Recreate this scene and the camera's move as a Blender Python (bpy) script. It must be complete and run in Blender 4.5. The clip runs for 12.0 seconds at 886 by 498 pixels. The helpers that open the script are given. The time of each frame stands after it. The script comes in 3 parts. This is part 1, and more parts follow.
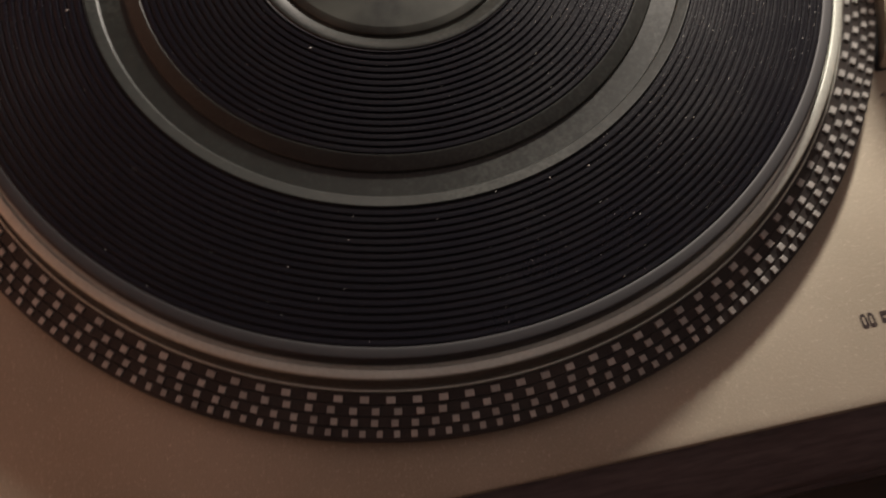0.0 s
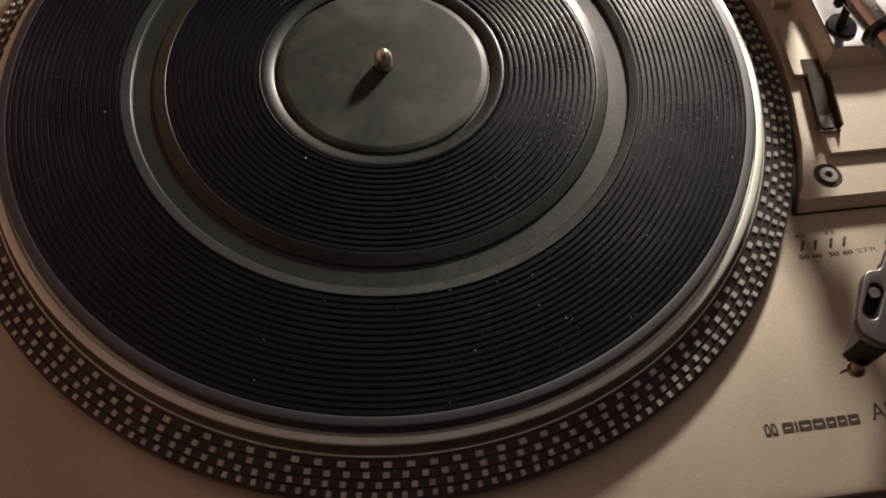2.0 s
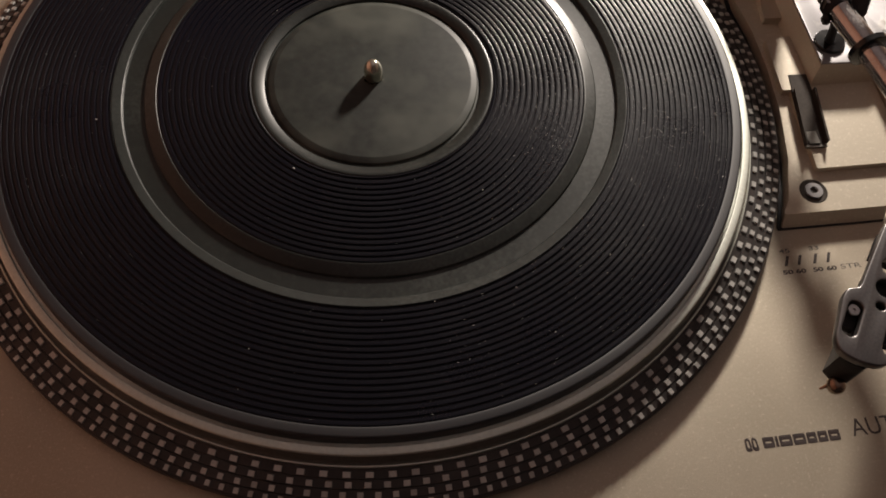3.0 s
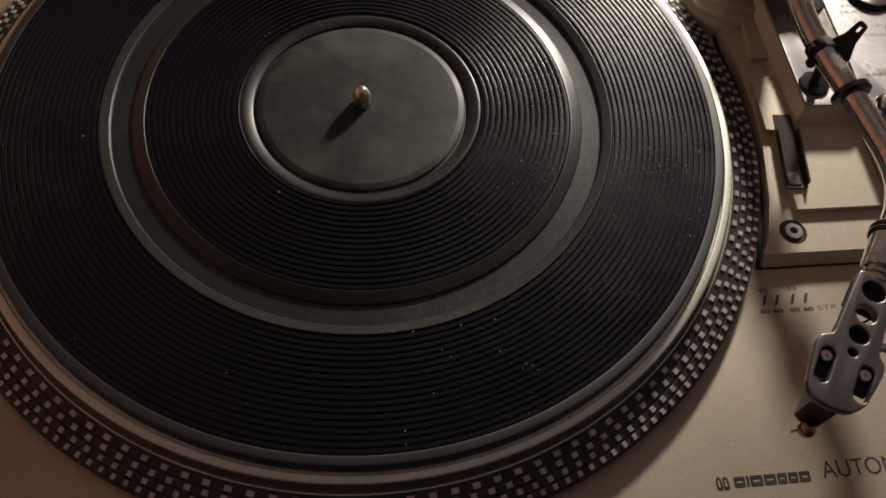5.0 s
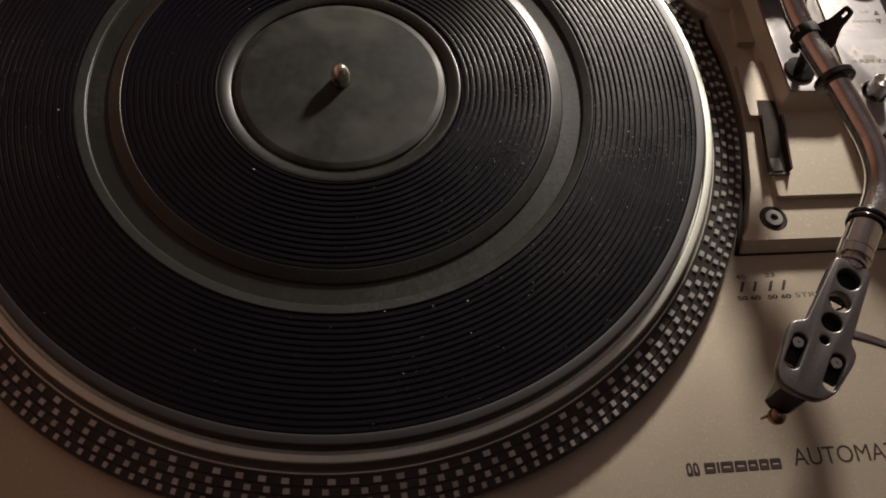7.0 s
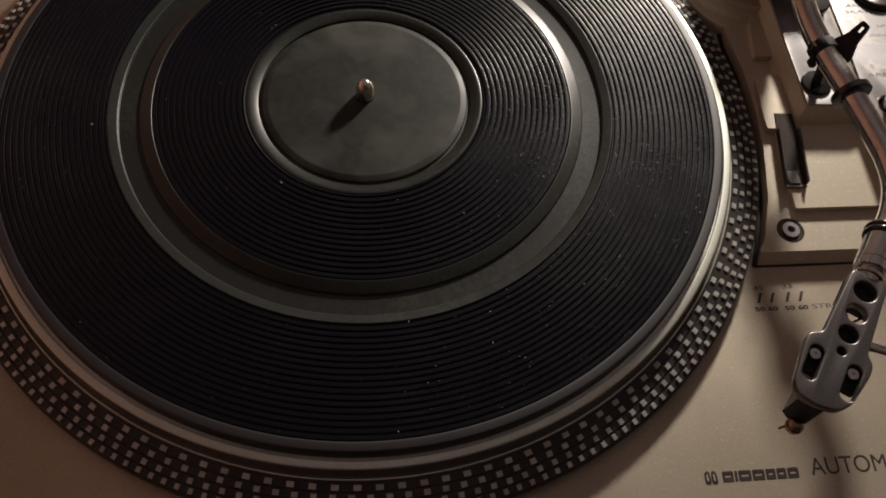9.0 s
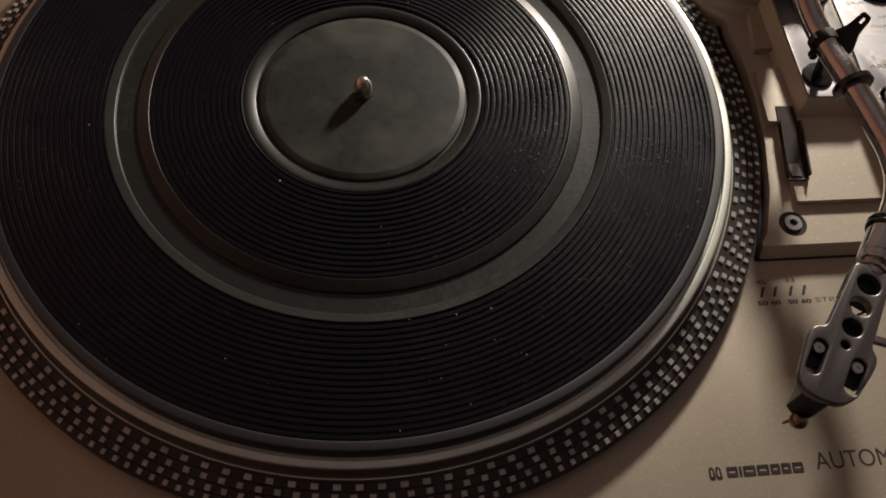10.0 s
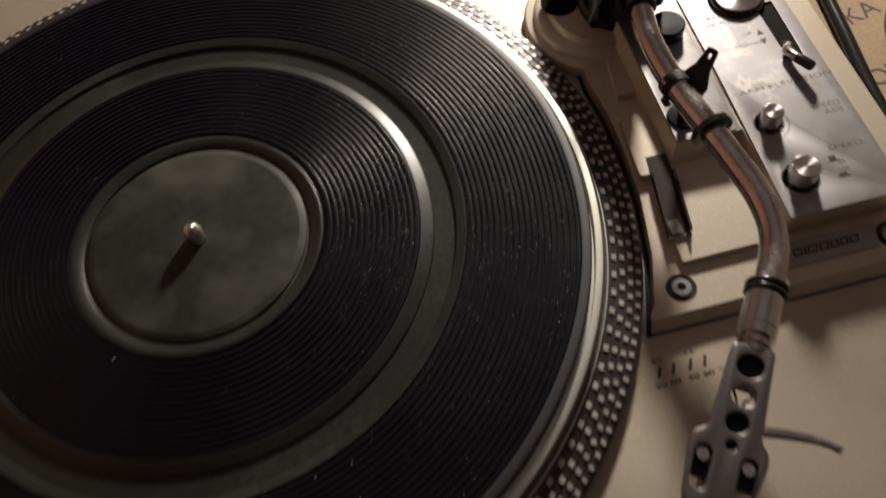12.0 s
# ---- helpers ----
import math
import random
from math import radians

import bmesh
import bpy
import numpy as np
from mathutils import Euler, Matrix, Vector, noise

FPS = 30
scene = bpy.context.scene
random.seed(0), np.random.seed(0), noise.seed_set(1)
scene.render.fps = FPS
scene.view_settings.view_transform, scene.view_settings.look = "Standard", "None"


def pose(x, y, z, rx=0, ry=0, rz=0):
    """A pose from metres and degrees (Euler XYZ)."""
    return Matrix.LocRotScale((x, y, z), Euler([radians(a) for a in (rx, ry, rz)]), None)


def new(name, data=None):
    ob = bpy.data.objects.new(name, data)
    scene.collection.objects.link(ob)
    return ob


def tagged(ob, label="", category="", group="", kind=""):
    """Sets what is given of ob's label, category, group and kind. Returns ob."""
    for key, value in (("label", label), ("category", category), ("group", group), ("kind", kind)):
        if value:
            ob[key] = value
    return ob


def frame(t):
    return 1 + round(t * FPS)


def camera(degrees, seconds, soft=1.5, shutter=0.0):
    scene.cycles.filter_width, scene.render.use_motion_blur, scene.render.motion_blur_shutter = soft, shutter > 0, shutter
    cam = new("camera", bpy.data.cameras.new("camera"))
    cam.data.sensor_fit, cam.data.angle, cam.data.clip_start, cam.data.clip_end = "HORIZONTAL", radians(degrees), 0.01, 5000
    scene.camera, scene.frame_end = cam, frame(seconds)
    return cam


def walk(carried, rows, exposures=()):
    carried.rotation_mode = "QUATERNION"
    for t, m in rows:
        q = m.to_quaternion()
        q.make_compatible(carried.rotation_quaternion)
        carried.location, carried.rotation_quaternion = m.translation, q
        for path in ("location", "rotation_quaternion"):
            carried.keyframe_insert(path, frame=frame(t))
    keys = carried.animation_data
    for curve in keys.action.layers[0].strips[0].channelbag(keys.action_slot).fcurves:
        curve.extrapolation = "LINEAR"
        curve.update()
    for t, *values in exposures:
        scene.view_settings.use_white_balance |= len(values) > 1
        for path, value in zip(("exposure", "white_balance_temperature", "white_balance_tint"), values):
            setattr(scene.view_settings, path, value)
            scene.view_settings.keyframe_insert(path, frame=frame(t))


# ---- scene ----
# seconds, x, y, z in metres, rx, ry, rz in degrees
PATH = [
    (0, -0.0258, -0.1969, 0.2385, 21.06, -0.49, -12.05),
    (0.2, -0.0415, -0.2104, 0.2440, 24.67, -3.91, -11.61),
    (0.5, -0.0448, -0.2055, 0.2596, 28.22, -5.03, -12.76),
    (0.7, -0.0391, -0.2081, 0.2563, 29.96, -4.85, -11.88),
    (1, -0.0373, -0.2237, 0.2533, 27.79, -2.98, -10.12),
    (1.5, -0.0257, -0.2230, 0.2593, 27.96, -2.25, -10.78),
    (2, -0.0155, -0.2227, 0.2707, 29.22, -1.99, -7.76),
    (2.5, -0.0086, -0.2255, 0.2734, 29.43, -1.94, -7.74),
    (3, -0.0104, -0.2215, 0.2744, 29.33, -2.33, -7.14),
    (3.2, -0.0083, -0.2234, 0.2731, 29.56, -2.64, -6.88),
    (4.8, -0.0063, -0.2166, 0.2787, 29.86, -3.70, -5.89),
    (5, -0.0066, -0.2163, 0.2800, 29.84, -3.84, -5.71),
    (5.5, -0.0065, -0.2191, 0.2811, 30.03, -3.56, -5.41),
    (6, -0.0056, -0.2154, 0.2786, 29.67, -3.82, -5.24),
    (6.5, 0.0014, -0.2158, 0.2758, 29.24, -4.21, -5.38),
    (7, 0.0034, -0.2179, 0.2780, 28.82, -4.17, -4.80),
    (7.2, 0.0027, -0.2176, 0.2796, 28.36, -4.10, -4.52),
    (8.8, -0.0003, -0.2176, 0.2848, 28.97, -3.51, -4.21),
    (9, -0.0003, -0.2190, 0.2849, 29.14, -3.39, -4.22),
    (9.5, -0.0017, -0.2173, 0.2840, 28.98, -3.36, -4.20),
    (10, 0.0005, -0.2181, 0.2835, 28.96, -2.96, -4.71),
    (10.2, 0.0001, -0.2190, 0.2847, 29.34, -2.52, -5.39),
    (10.5, 0.0151, -0.2036, 0.2889, 29.73, -0.33, -8.53),
    (10.8, 0.0315, -0.1982, 0.2832, 30.70, 1.28, -11.88),
    (11, 0.0590, -0.1798, 0.2689, 30.91, 3.54, -16.31),
    (11.2, 0.0711, -0.1682, 0.2534, 31.31, 3.54, -18.69),
    (11.5, 0.0709, -0.1524, 0.2513, 29.39, 3.41, -15.81),
    (11.8, 0.0717, -0.1627, 0.2623, 30.96, 4.00, -14.65),
    (12, 0.0686, -0.1800, 0.2794, 29.94, 3.88, -13.84),
]
EXPOSURES = [(0.0, 0.46), (0.5, 0.66), (1.0, 0.64), (1.5, 0.60), (2.0, 0.28), (3.2, 0.20), (4.8, -0.16), (7.2, -0.20), (8.8, -0.22), (10.5, -0.30), (12.0, -0.22)]
cam = camera(55.93, 12.0, soft=1.8, shutter=0.5)
walk(cam, [(t, pose(x, y, z, rx, ry, rz)) for t, x, y, z, rx, ry, rz in PATH], EXPOSURES)


# ---- light: one warm lamp close behind the deck, bounced by a closed room ----
lamp_data = bpy.data.lights.new("lamp_light", "POINT")
lamp_data.energy, lamp_data.shadow_soft_size, lamp_data.color = 21.0, 0.030, (1.0, 0.885, 0.775)
lamp_light = new("lamp_light", lamp_data)
lamp_light.location = (0.345, 0.424, 0.236)

world = bpy.data.worlds.new("world")
scene.world = world
world.use_nodes = True
world.node_tree.nodes["Background"].inputs[0].default_value = (0.02, 0.015, 0.01, 1)
world.node_tree.nodes["Background"].inputs[1].default_value = 0.3


# ---- materials ----
def surface(name, color, dark=None, rough=0.5, metal=0.0, grain=900.0, patch=25.0, mix=0.5, bump=0.0, bump_scale=None,
            rough_spread=0.1, specular=0.5, per_object=0.0, stretch=(1, 1, 1), turned=0.0):
    """A surface with grain and patches that change its colour, gloss and relief."""
    m = bpy.data.materials.new(name)
    m.use_nodes = True
    nt = m.node_tree
    n, link = nt.nodes, nt.links
    p = n["Principled BSDF"]
    co = n.new("ShaderNodeTexCoord")
    mp = n.new("ShaderNodeMapping")
    mp.inputs["Scale"].default_value = stretch
    link.new(co.outputs["Object"], mp.inputs["Vector"])
    fine, wide = n.new("ShaderNodeTexNoise"), n.new("ShaderNodeTexNoise")
    for tex, scale, detail in ((fine, grain, 3), (wide, patch, 4)):
        tex.inputs["Scale"].default_value, tex.inputs["Detail"].default_value = scale, detail
        link.new(mp.outputs["Vector"], tex.inputs["Vector"])
    add = n.new("ShaderNodeMath")
    add.operation = "ADD"
    link.new(fine.outputs["Fac"], add.inputs[0])
    link.new(wide.outputs["Fac"], add.inputs[1])
    span = n.new("ShaderNodeMapRange")
    span.inputs["From Min"].default_value, span.inputs["From Max"].default_value = 0.7, 1.3
    link.new(add.outputs[0], span.inputs["Value"])
    ramp = n.new("ShaderNodeMix")
    ramp.data_type = "RGBA"
    dark = dark or tuple(c * (1 - mix) for c in color)
    ramp.inputs["A"].default_value, ramp.inputs["B"].default_value = (*dark, 1), (*color, 1)
    link.new(span.outputs[0], ramp.inputs["Factor"])
    out = ramp.outputs["Result"]
    if per_object:
        info, hsv, rng = n.new("ShaderNodeObjectInfo"), n.new("ShaderNodeHueSaturation"), n.new("ShaderNodeMapRange")
        rng.inputs["To Min"].default_value, rng.inputs["To Max"].default_value = 1 - per_object, 1 + per_object
        link.new(info.outputs["Random"], rng.inputs["Value"])
        link.new(rng.outputs[0], hsv.inputs["Value"])
        link.new(out, hsv.inputs["Color"])
        out = hsv.outputs["Color"]
    link.new(out, p.inputs["Base Color"])
    gloss = n.new("ShaderNodeMapRange")
    gloss.inputs["To Min"].default_value, gloss.inputs["To Max"].default_value = rough + rough_spread, max(0.02, rough - rough_spread)
    link.new(wide.outputs["Fac"], gloss.inputs["Value"])
    link.new(gloss.outputs[0], p.inputs["Roughness"])
    p.inputs["Metallic"].default_value = metal
    p.inputs["Specular IOR Level"].default_value = specular
    if turned:
        p.inputs["Anisotropic"].default_value = turned
        tan = n.new("ShaderNodeTangent")
        tan.direction_type, tan.axis = "RADIAL", "Z"
        link.new(tan.outputs[0], p.inputs["Tangent"])
    if bump:
        b = n.new("ShaderNodeBump")
        b.inputs["Strength"].default_value, b.inputs["Distance"].default_value = bump, 0.0002
        src = fine
        if bump_scale:
            src = n.new("ShaderNodeTexNoise")
            src.inputs["Scale"].default_value, src.inputs["Detail"].default_value = bump_scale, 3
            link.new(mp.outputs["Vector"], src.inputs["Vector"])
        link.new(src.outputs["Fac"], b.inputs["Height"])
        link.new(b.outputs[0], p.inputs["Normal"])
    return m


def mottled(m, color, fine, wide, low, high, rough=0.8, matt=True):
    """Dust, smudges and painted-in sparkle in uneven patches over a surface: they hide its colour, gloss and metal."""
    nt = m.node_tree
    n, link = nt.nodes, nt.links
    p = n["Principled BSDF"]
    co = n.new("ShaderNodeTexCoord")
    noises = []
    for scale, detail in ((fine, 2), (wide, 3)):
        tex = n.new("ShaderNodeTexNoise")
        tex.inputs["Scale"].default_value, tex.inputs["Detail"].default_value = scale, detail
        link.new(co.outputs["Object"], tex.inputs["Vector"])
        noises.append(tex)
    both = n.new("ShaderNodeMath")
    both.operation = "MULTIPLY"
    link.new(noises[0].outputs["Fac"], both.inputs[0])
    link.new(noises[1].outputs["Fac"], both.inputs[1])
    mask = n.new("ShaderNodeMapRange")
    mask.inputs["From Min"].default_value, mask.inputs["From Max"].default_value = low, high
    link.new(both.outputs[0], mask.inputs["Value"])
    for socket, value, kind in (("Base Color", (*color, 1), "RGBA"), ("Roughness", rough, "FLOAT"), ("Metallic", 0.0, "FLOAT")):
        if socket == "Metallic" and not matt:
            continue
        mixer = n.new("ShaderNodeMix")
        mixer.data_type = kind
        ends = [k for k in mixer.inputs if k.enabled and k.name in ("A", "B")]
        result = [k for k in mixer.outputs if k.enabled][0]
        if p.inputs[socket].links:
            link.new(p.inputs[socket].links[0].from_socket, ends[0])
        else:
            ends[0].default_value = p.inputs[socket].default_value
        ends[1].default_value = value
        link.new(mask.outputs[0], mixer.inputs[0])
        link.new(result, p.inputs[socket])
    return m


CHAMPAGNE = surface("champagne_paint", (0.57, 0.505, 0.405), (0.37, 0.325, 0.25), 0.47, 0.45, 3200, 14, bump=0.6, bump_scale=3200)
MOULDED = surface("moulded_champagne_plastic", (0.60, 0.54, 0.44), (0.50, 0.45, 0.36), 0.46, 0.25, 2400, 18, bump=0.35)
BRUSHED = surface("brushed_aluminium", (0.36, 0.355, 0.365), (0.28, 0.275, 0.285), 0.50, 0.80, 2600, 55, bump=0.05, rough_spread=0.22)
RUBBER = surface("black_rubber", (0.0040, 0.0039, 0.0090), (0.0016, 0.0015, 0.0042), 0.32, 0.0, 1400, 22, bump=0.45, bump_scale=800, rough_spread=0.14, specular=0.31)
SMOOTH_RUBBER = surface("smooth_grey_rubber", (0.0190, 0.0220, 0.0195), (0.0105, 0.0122, 0.0110), 0.37, 0.0, 300, 24, bump=0.04, rough_spread=0.09, specular=0.5)
DISC_RUBBER = surface("dusty_grey_rubber", (0.036, 0.0405, 0.035), (0.016, 0.018, 0.016), 0.50, 0.0, 300, 30, bump=0.04, rough_spread=0.2, specular=0.36)
EDGE_RUBBER = surface("smooth_black_rubber", (0.012, 0.012, 0.016), (0.008, 0.008, 0.011), 0.50, 0.0, 300, 28, bump=0.04, rough_spread=0.08, specular=0.85)
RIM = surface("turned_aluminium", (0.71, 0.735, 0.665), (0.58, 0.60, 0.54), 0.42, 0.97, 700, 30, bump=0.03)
SHOULDER = surface("darker_aluminium", (0.23, 0.22, 0.20), (0.15, 0.143, 0.13), 0.45, 0.7, 700, 30)
STROBE_PAINT = surface("strobe_band_paint", (0.058, 0.050, 0.046), (0.032, 0.027, 0.026), 0.45, 0.2, 900, 50, bump=0.1)
PIP = surface("bright_cast_pip", (0.60, 0.59, 0.56), (0.44, 0.435, 0.415), 0.42, 0.3, 1500, 60, per_object=0.18)
CHROME = surface("chrome", (0.68, 0.66, 0.65), (0.56, 0.545, 0.53), 0.11, 1.0, 900, 60, rough_spread=0.03)
WORN_CHROME = surface("dusty_chrome", (0.60, 0.56, 0.54), (0.44, 0.41, 0.40), 0.07, 1.0, 1100, 45, bump=0.06, bump_scale=1300, rough_spread=0.09)
TURNED = surface("turned_knob_metal", (0.86, 0.84, 0.82), (0.74, 0.72, 0.70), 0.26, 1.0, 900, 60, turned=0.85)
PLATE_GREY = surface("satin_grey_plate", (0.34, 0.325, 0.32), (0.27, 0.26, 0.255), 0.5, 0.35, 1800, 60, bump=0.05)
SHELL_METAL = surface("grey_shell_metal", (0.215, 0.205, 0.205), (0.15, 0.143, 0.143), 0.38, 0.85, 1200, 50, bump=0.05)
BLACK = surface("black_plastic", (0.018, 0.017, 0.019), (0.010, 0.009, 0.011), 0.58, 0.0, 900, 60, bump=0.04, specular=0.3)
MATT_BLACK = surface("matt_black_plastic", (0.060, 0.050, 0.044), (0.038, 0.032, 0.028), 0.75, 0.0, 900, 60, bump=0.05, specular=0.12)
BLACK_GLOSS = surface("black_gloss_rubber", (0.012, 0.012, 0.013), (0.008, 0.008, 0.008), 0.22, 0.0, 900, 60)
# near-black for openings without depth: their shade is in the colour
HOLE_SHADE = surface("hole_shade", (0.010, 0.009, 0.008), (0.006, 0.005, 0.005), 0.8, specular=0.1)
BRASS = surface("brassy_steel", (0.76, 0.62, 0.42), (0.60, 0.46, 0.30), 0.16, 1.0, 900, 80)
SPINDLE_STEEL = surface("polished_spindle_steel", (0.86, 0.82, 0.70), (0.74, 0.70, 0.58), 0.24, 1.0, 900, 80)
COPPER = surface("coppery_metal", (0.36, 0.27, 0.21), (0.22, 0.16, 0.12), 0.24, 1.0, 900, 80)
INK = surface("dark_print", (0.055, 0.038, 0.036), (0.035, 0.026, 0.025), 0.5)
GREY_INK = surface("grey_print", (0.15, 0.135, 0.125), (0.10, 0.09, 0.085), 0.5)
VINYL = surface("dark_vinyl", (0.19, 0.16, 0.168), (0.085, 0.070, 0.074), 0.45, 0.0, 600, 12, bump=0.12, stretch=(0.15, 1, 1))
TABLE = surface("dark_table_wood", (0.10, 0.062, 0.040), (0.05, 0.030, 0.02), 0.42, 0.0, 300, 7, bump=0.1, stretch=(0.15, 1, 1))
KRAFT = surface("kraft_card", (0.31, 0.225, 0.135), (0.21, 0.15, 0.088), 0.75, 0.0, 800, 14, bump=0.12)
DUST = surface("pale_dust", (0.70, 0.70, 0.67), (0.38, 0.38, 0.36), 0.9, per_object=0.2)
WALL = surface("warm_wall_paint", (0.58, 0.50, 0.46), (0.53, 0.455, 0.42), 0.85, 0.0, 60, 1.5)
# dark so that little light bounces back from the unseen south side
DARK_WALL = surface("dark_wall_paint", (0.16, 0.145, 0.155), (0.13, 0.118, 0.126), 0.85, 0.0, 60, 1.5)
# orange only to throw a warm glow on the deck's left side
ORANGE_BOUNCE = surface("orange_bounce_paint", (0.80, 0.46, 0.35), (0.72, 0.41, 0.31), 0.85, 0.0, 60, 1.5)
CEILING = surface("ceiling_paint", (0.45, 0.44, 0.49), (0.40, 0.39, 0.44), 0.9, 0.0, 60, 1.5)
FLOOR = surface("floor_boards", (0.16, 0.10, 0.065), (0.10, 0.06, 0.04), 0.5, 0.0, 60, 2.0)
mottled(WORN_CHROME, (0.24, 0.23, 0.22), 3000, 70, 0.30, 0.50)
# on both champagne surfaces: pale glossy flecks painted in for the sparkle
mottled(CHAMPAGNE, (0.82, 0.76, 0.65), 4200, 900, 0.33, 0.46, 0.32, matt=False)
mottled(MOULDED, (0.82, 0.76, 0.65), 3200, 600, 0.33, 0.46, 0.35, matt=False)
mottled(DISC_RUBBER, (0.074, 0.079, 0.068), 55, 22, 0.22, 0.42, 0.45)
mottled(BRUSHED, (0.55, 0.53, 0.51), 130, 40, 0.29, 0.40, 0.32, matt=False)
mottled(RUBBER, (0.015, 0.015, 0.018), 2600, 18, 0.30, 0.48, 0.42)
mottled(SMOOTH_RUBBER, (0.034, 0.038, 0.034), 800, 30, 0.24, 0.46, 0.4)

MM = 0.001


# ---- mesh tools, in millimetres ----
def finish(name, me, material, smooth=40):
    bm = bmesh.new()
    bm.from_mesh(me)
    for f in bm.faces:
        f.smooth = True
    for e in bm.edges:
        if len(e.link_faces) == 2 and e.calc_face_angle(0) > radians(smooth):
            e.smooth = False
    bm.to_mesh(me)
    bm.free()
    me.materials.clear()
    me.materials.append(material)
    me.name = name
    return me


def mesh_of(name, bm, material, recalc=True):
    if recalc:
        bmesh.ops.recalc_face_normals(bm, faces=bm.faces)
    bmesh.ops.scale(bm, vec=(MM, MM, MM), verts=bm.verts)
    me = bpy.data.meshes.new(name)
    bm.to_mesh(me)
    bm.free()
    return finish(name, me, material)


def hang(ob, parent):
    ob.parent = parent
    if parent.parent is None:
        ob.matrix_parent_inverse = Matrix.Translation(-parent.location)
    return ob


def part(name, bm, material, parent, label=""):
    """One bmesh or mesh as one mesh object under a thing or a part."""
    me = mesh_of(name, bm, material) if isinstance(bm, bmesh.types.BMesh) else finish(name, bm, material)
    return tagged(hang(new(name, me), parent), label)


def thing(name, base, label, category, group="", kind=""):
    ob = new(name)
    ob.empty_display_size = 0.02
    ob.location = [c * MM for c in base]
    return tagged(ob, label, category, group, kind)


def soften(bm, width, segments=2, angle=30):
    edges = [e for e in bm.edges if len(e.link_faces) == 2 and e.calc_face_angle(0) > radians(angle)]
    if width and edges:
        bmesh.ops.bevel(bm, geom=edges, offset=width, segments=segments, profile=0.6, affect="EDGES", clamp_overlap=True)


def prism(points, z0, z1, bevel=0.0, taper=0.0, bm=None):
    """An upright block over a counter-clockwise outline; taper draws the top in."""
    new_bm = bm is None
    bm = bm or bmesh.new()
    cx, cy = sum(p[0] for p in points) / len(points), sum(p[1] for p in points) / len(points)
    low = [bm.verts.new((x, y, z0)) for x, y in points]
    high = []
    for x, y in points:
        d = math.hypot(x - cx, y - cy)
        k = 1 - taper / d if d else 1
        high.append(bm.verts.new((cx + (x - cx) * k, cy + (y - cy) * k, z1)))
    bm.faces.new(low[::-1]), bm.faces.new(high)
    for i in range(len(points)):
        j = (i + 1) % len(points)
        bm.faces.new((low[i], low[j], high[j], high[i]))
    if new_bm:
        soften(bm, bevel)
    return bm


def block(x0, y0, z0, x1, y1, z1, bevel=0.0, taper=0.0):
    return prism([(x0, y0), (x1, y0), (x1, y1), (x0, y1)], z0, z1, bevel, taper)


def turn(profile, center=(0, 0), segments=64, closed=False, bm=None):
    """A turned body from (radius, height) pairs."""
    bm = bm or bmesh.new()
    cx, cy = center
    rings = []
    for r, z in profile:
        if r < 1e-6:
            rings.append([bm.verts.new((cx, cy, z))])
        else:
            rings.append([bm.verts.new((cx + r * math.cos(2 * math.pi * i / segments), cy + r * math.sin(2 * math.pi * i / segments), z)) for i in range(segments)])
    pairs = list(zip(rings, rings[1:])) + ([(rings[-1], rings[0])] if closed else [])
    for a, b in pairs:
        for i in range(segments):
            j = (i + 1) % segments
            q = [a[i % len(a)], a[j % len(a)], b[j % len(b)], b[i % len(b)]]
            q = list(dict.fromkeys(q))
            if len(q) > 2:
                bm.faces.new(q)
    return bm


def sweep(path, radii, segments=20, bm=None, flat=1.0):
    """A round bar along a path with a radius at each point; ends are closed."""
    bm = bm or bmesh.new()
    pts = [Vector(p) for p in path]
    radii = radii if isinstance(radii, (list, tuple)) else [radii] * len(pts)
    rings, side = [], None
    for i, p in enumerate(pts):
        way = (pts[min(i + 1, len(pts) - 1)] - pts[max(i - 1, 0)]).normalized()
        if side is None:
            side = way.cross(Vector((0, 0, 1)))
            if side.length < 0.1:
                side = Vector((1, 0, 0))
        side = (side - way * side.dot(way)).normalized()
        up = side.cross(way)
        rings.append([bm.verts.new(p + radii[i] * (math.cos(a) * side + flat * math.sin(a) * up)) for a in (2 * math.pi * k / segments for k in range(segments))])
    for a, b in zip(rings, rings[1:]):
        for k in range(segments):
            j = (k + 1) % segments
            bm.faces.new((a[k], a[j], b[j], b[k]))
    bm.faces.new(rings[0][::-1]), bm.faces.new(rings[-1])
    return bm


def smooth_path(points, steps=8):
    """A soft curve through the points."""
    out = []
    p = [Vector(q) for q in points]
    p = [2 * p[0] - p[1], *p, 2 * p[-1] - p[-2]]
    for i in range(1, len(p) - 2):
        for k in range(steps):
            t = k / steps
            a, b, c, d = p[i - 1:i + 3]
            out.append(0.5 * (2 * b + (c - a) * t + (2 * a - 5 * b + 4 * c - d) * t * t + (3 * b - a - 3 * c + d) * t ** 3))
    out.append(p[-2])
    return out


def rounded(points, radius, steps=4):
    """An outline with its corners rounded."""
    out = []
    n = len(points)
    for i in range(n):
        p, a, b = Vector(points[i]), Vector(points[i - 1]), Vector(points[(i + 1) % n])
        r = min(radius, (a - p).length * 0.45, (b - p).length * 0.45)
        s, e = p + (a - p).normalized() * r, p + (b - p).normalized() * r
        for k in range(steps + 1):
            t = k / steps
            out.append(tuple((1 - t) ** 2 * s + 2 * t * (1 - t) * p + t * t * e))
    return out


def circle(cx, cy, r, n=28):
    return [(cx + r * math.cos(2 * math.pi * i / n), cy + r * math.sin(2 * math.pi * i / n)) for i in range(n)]


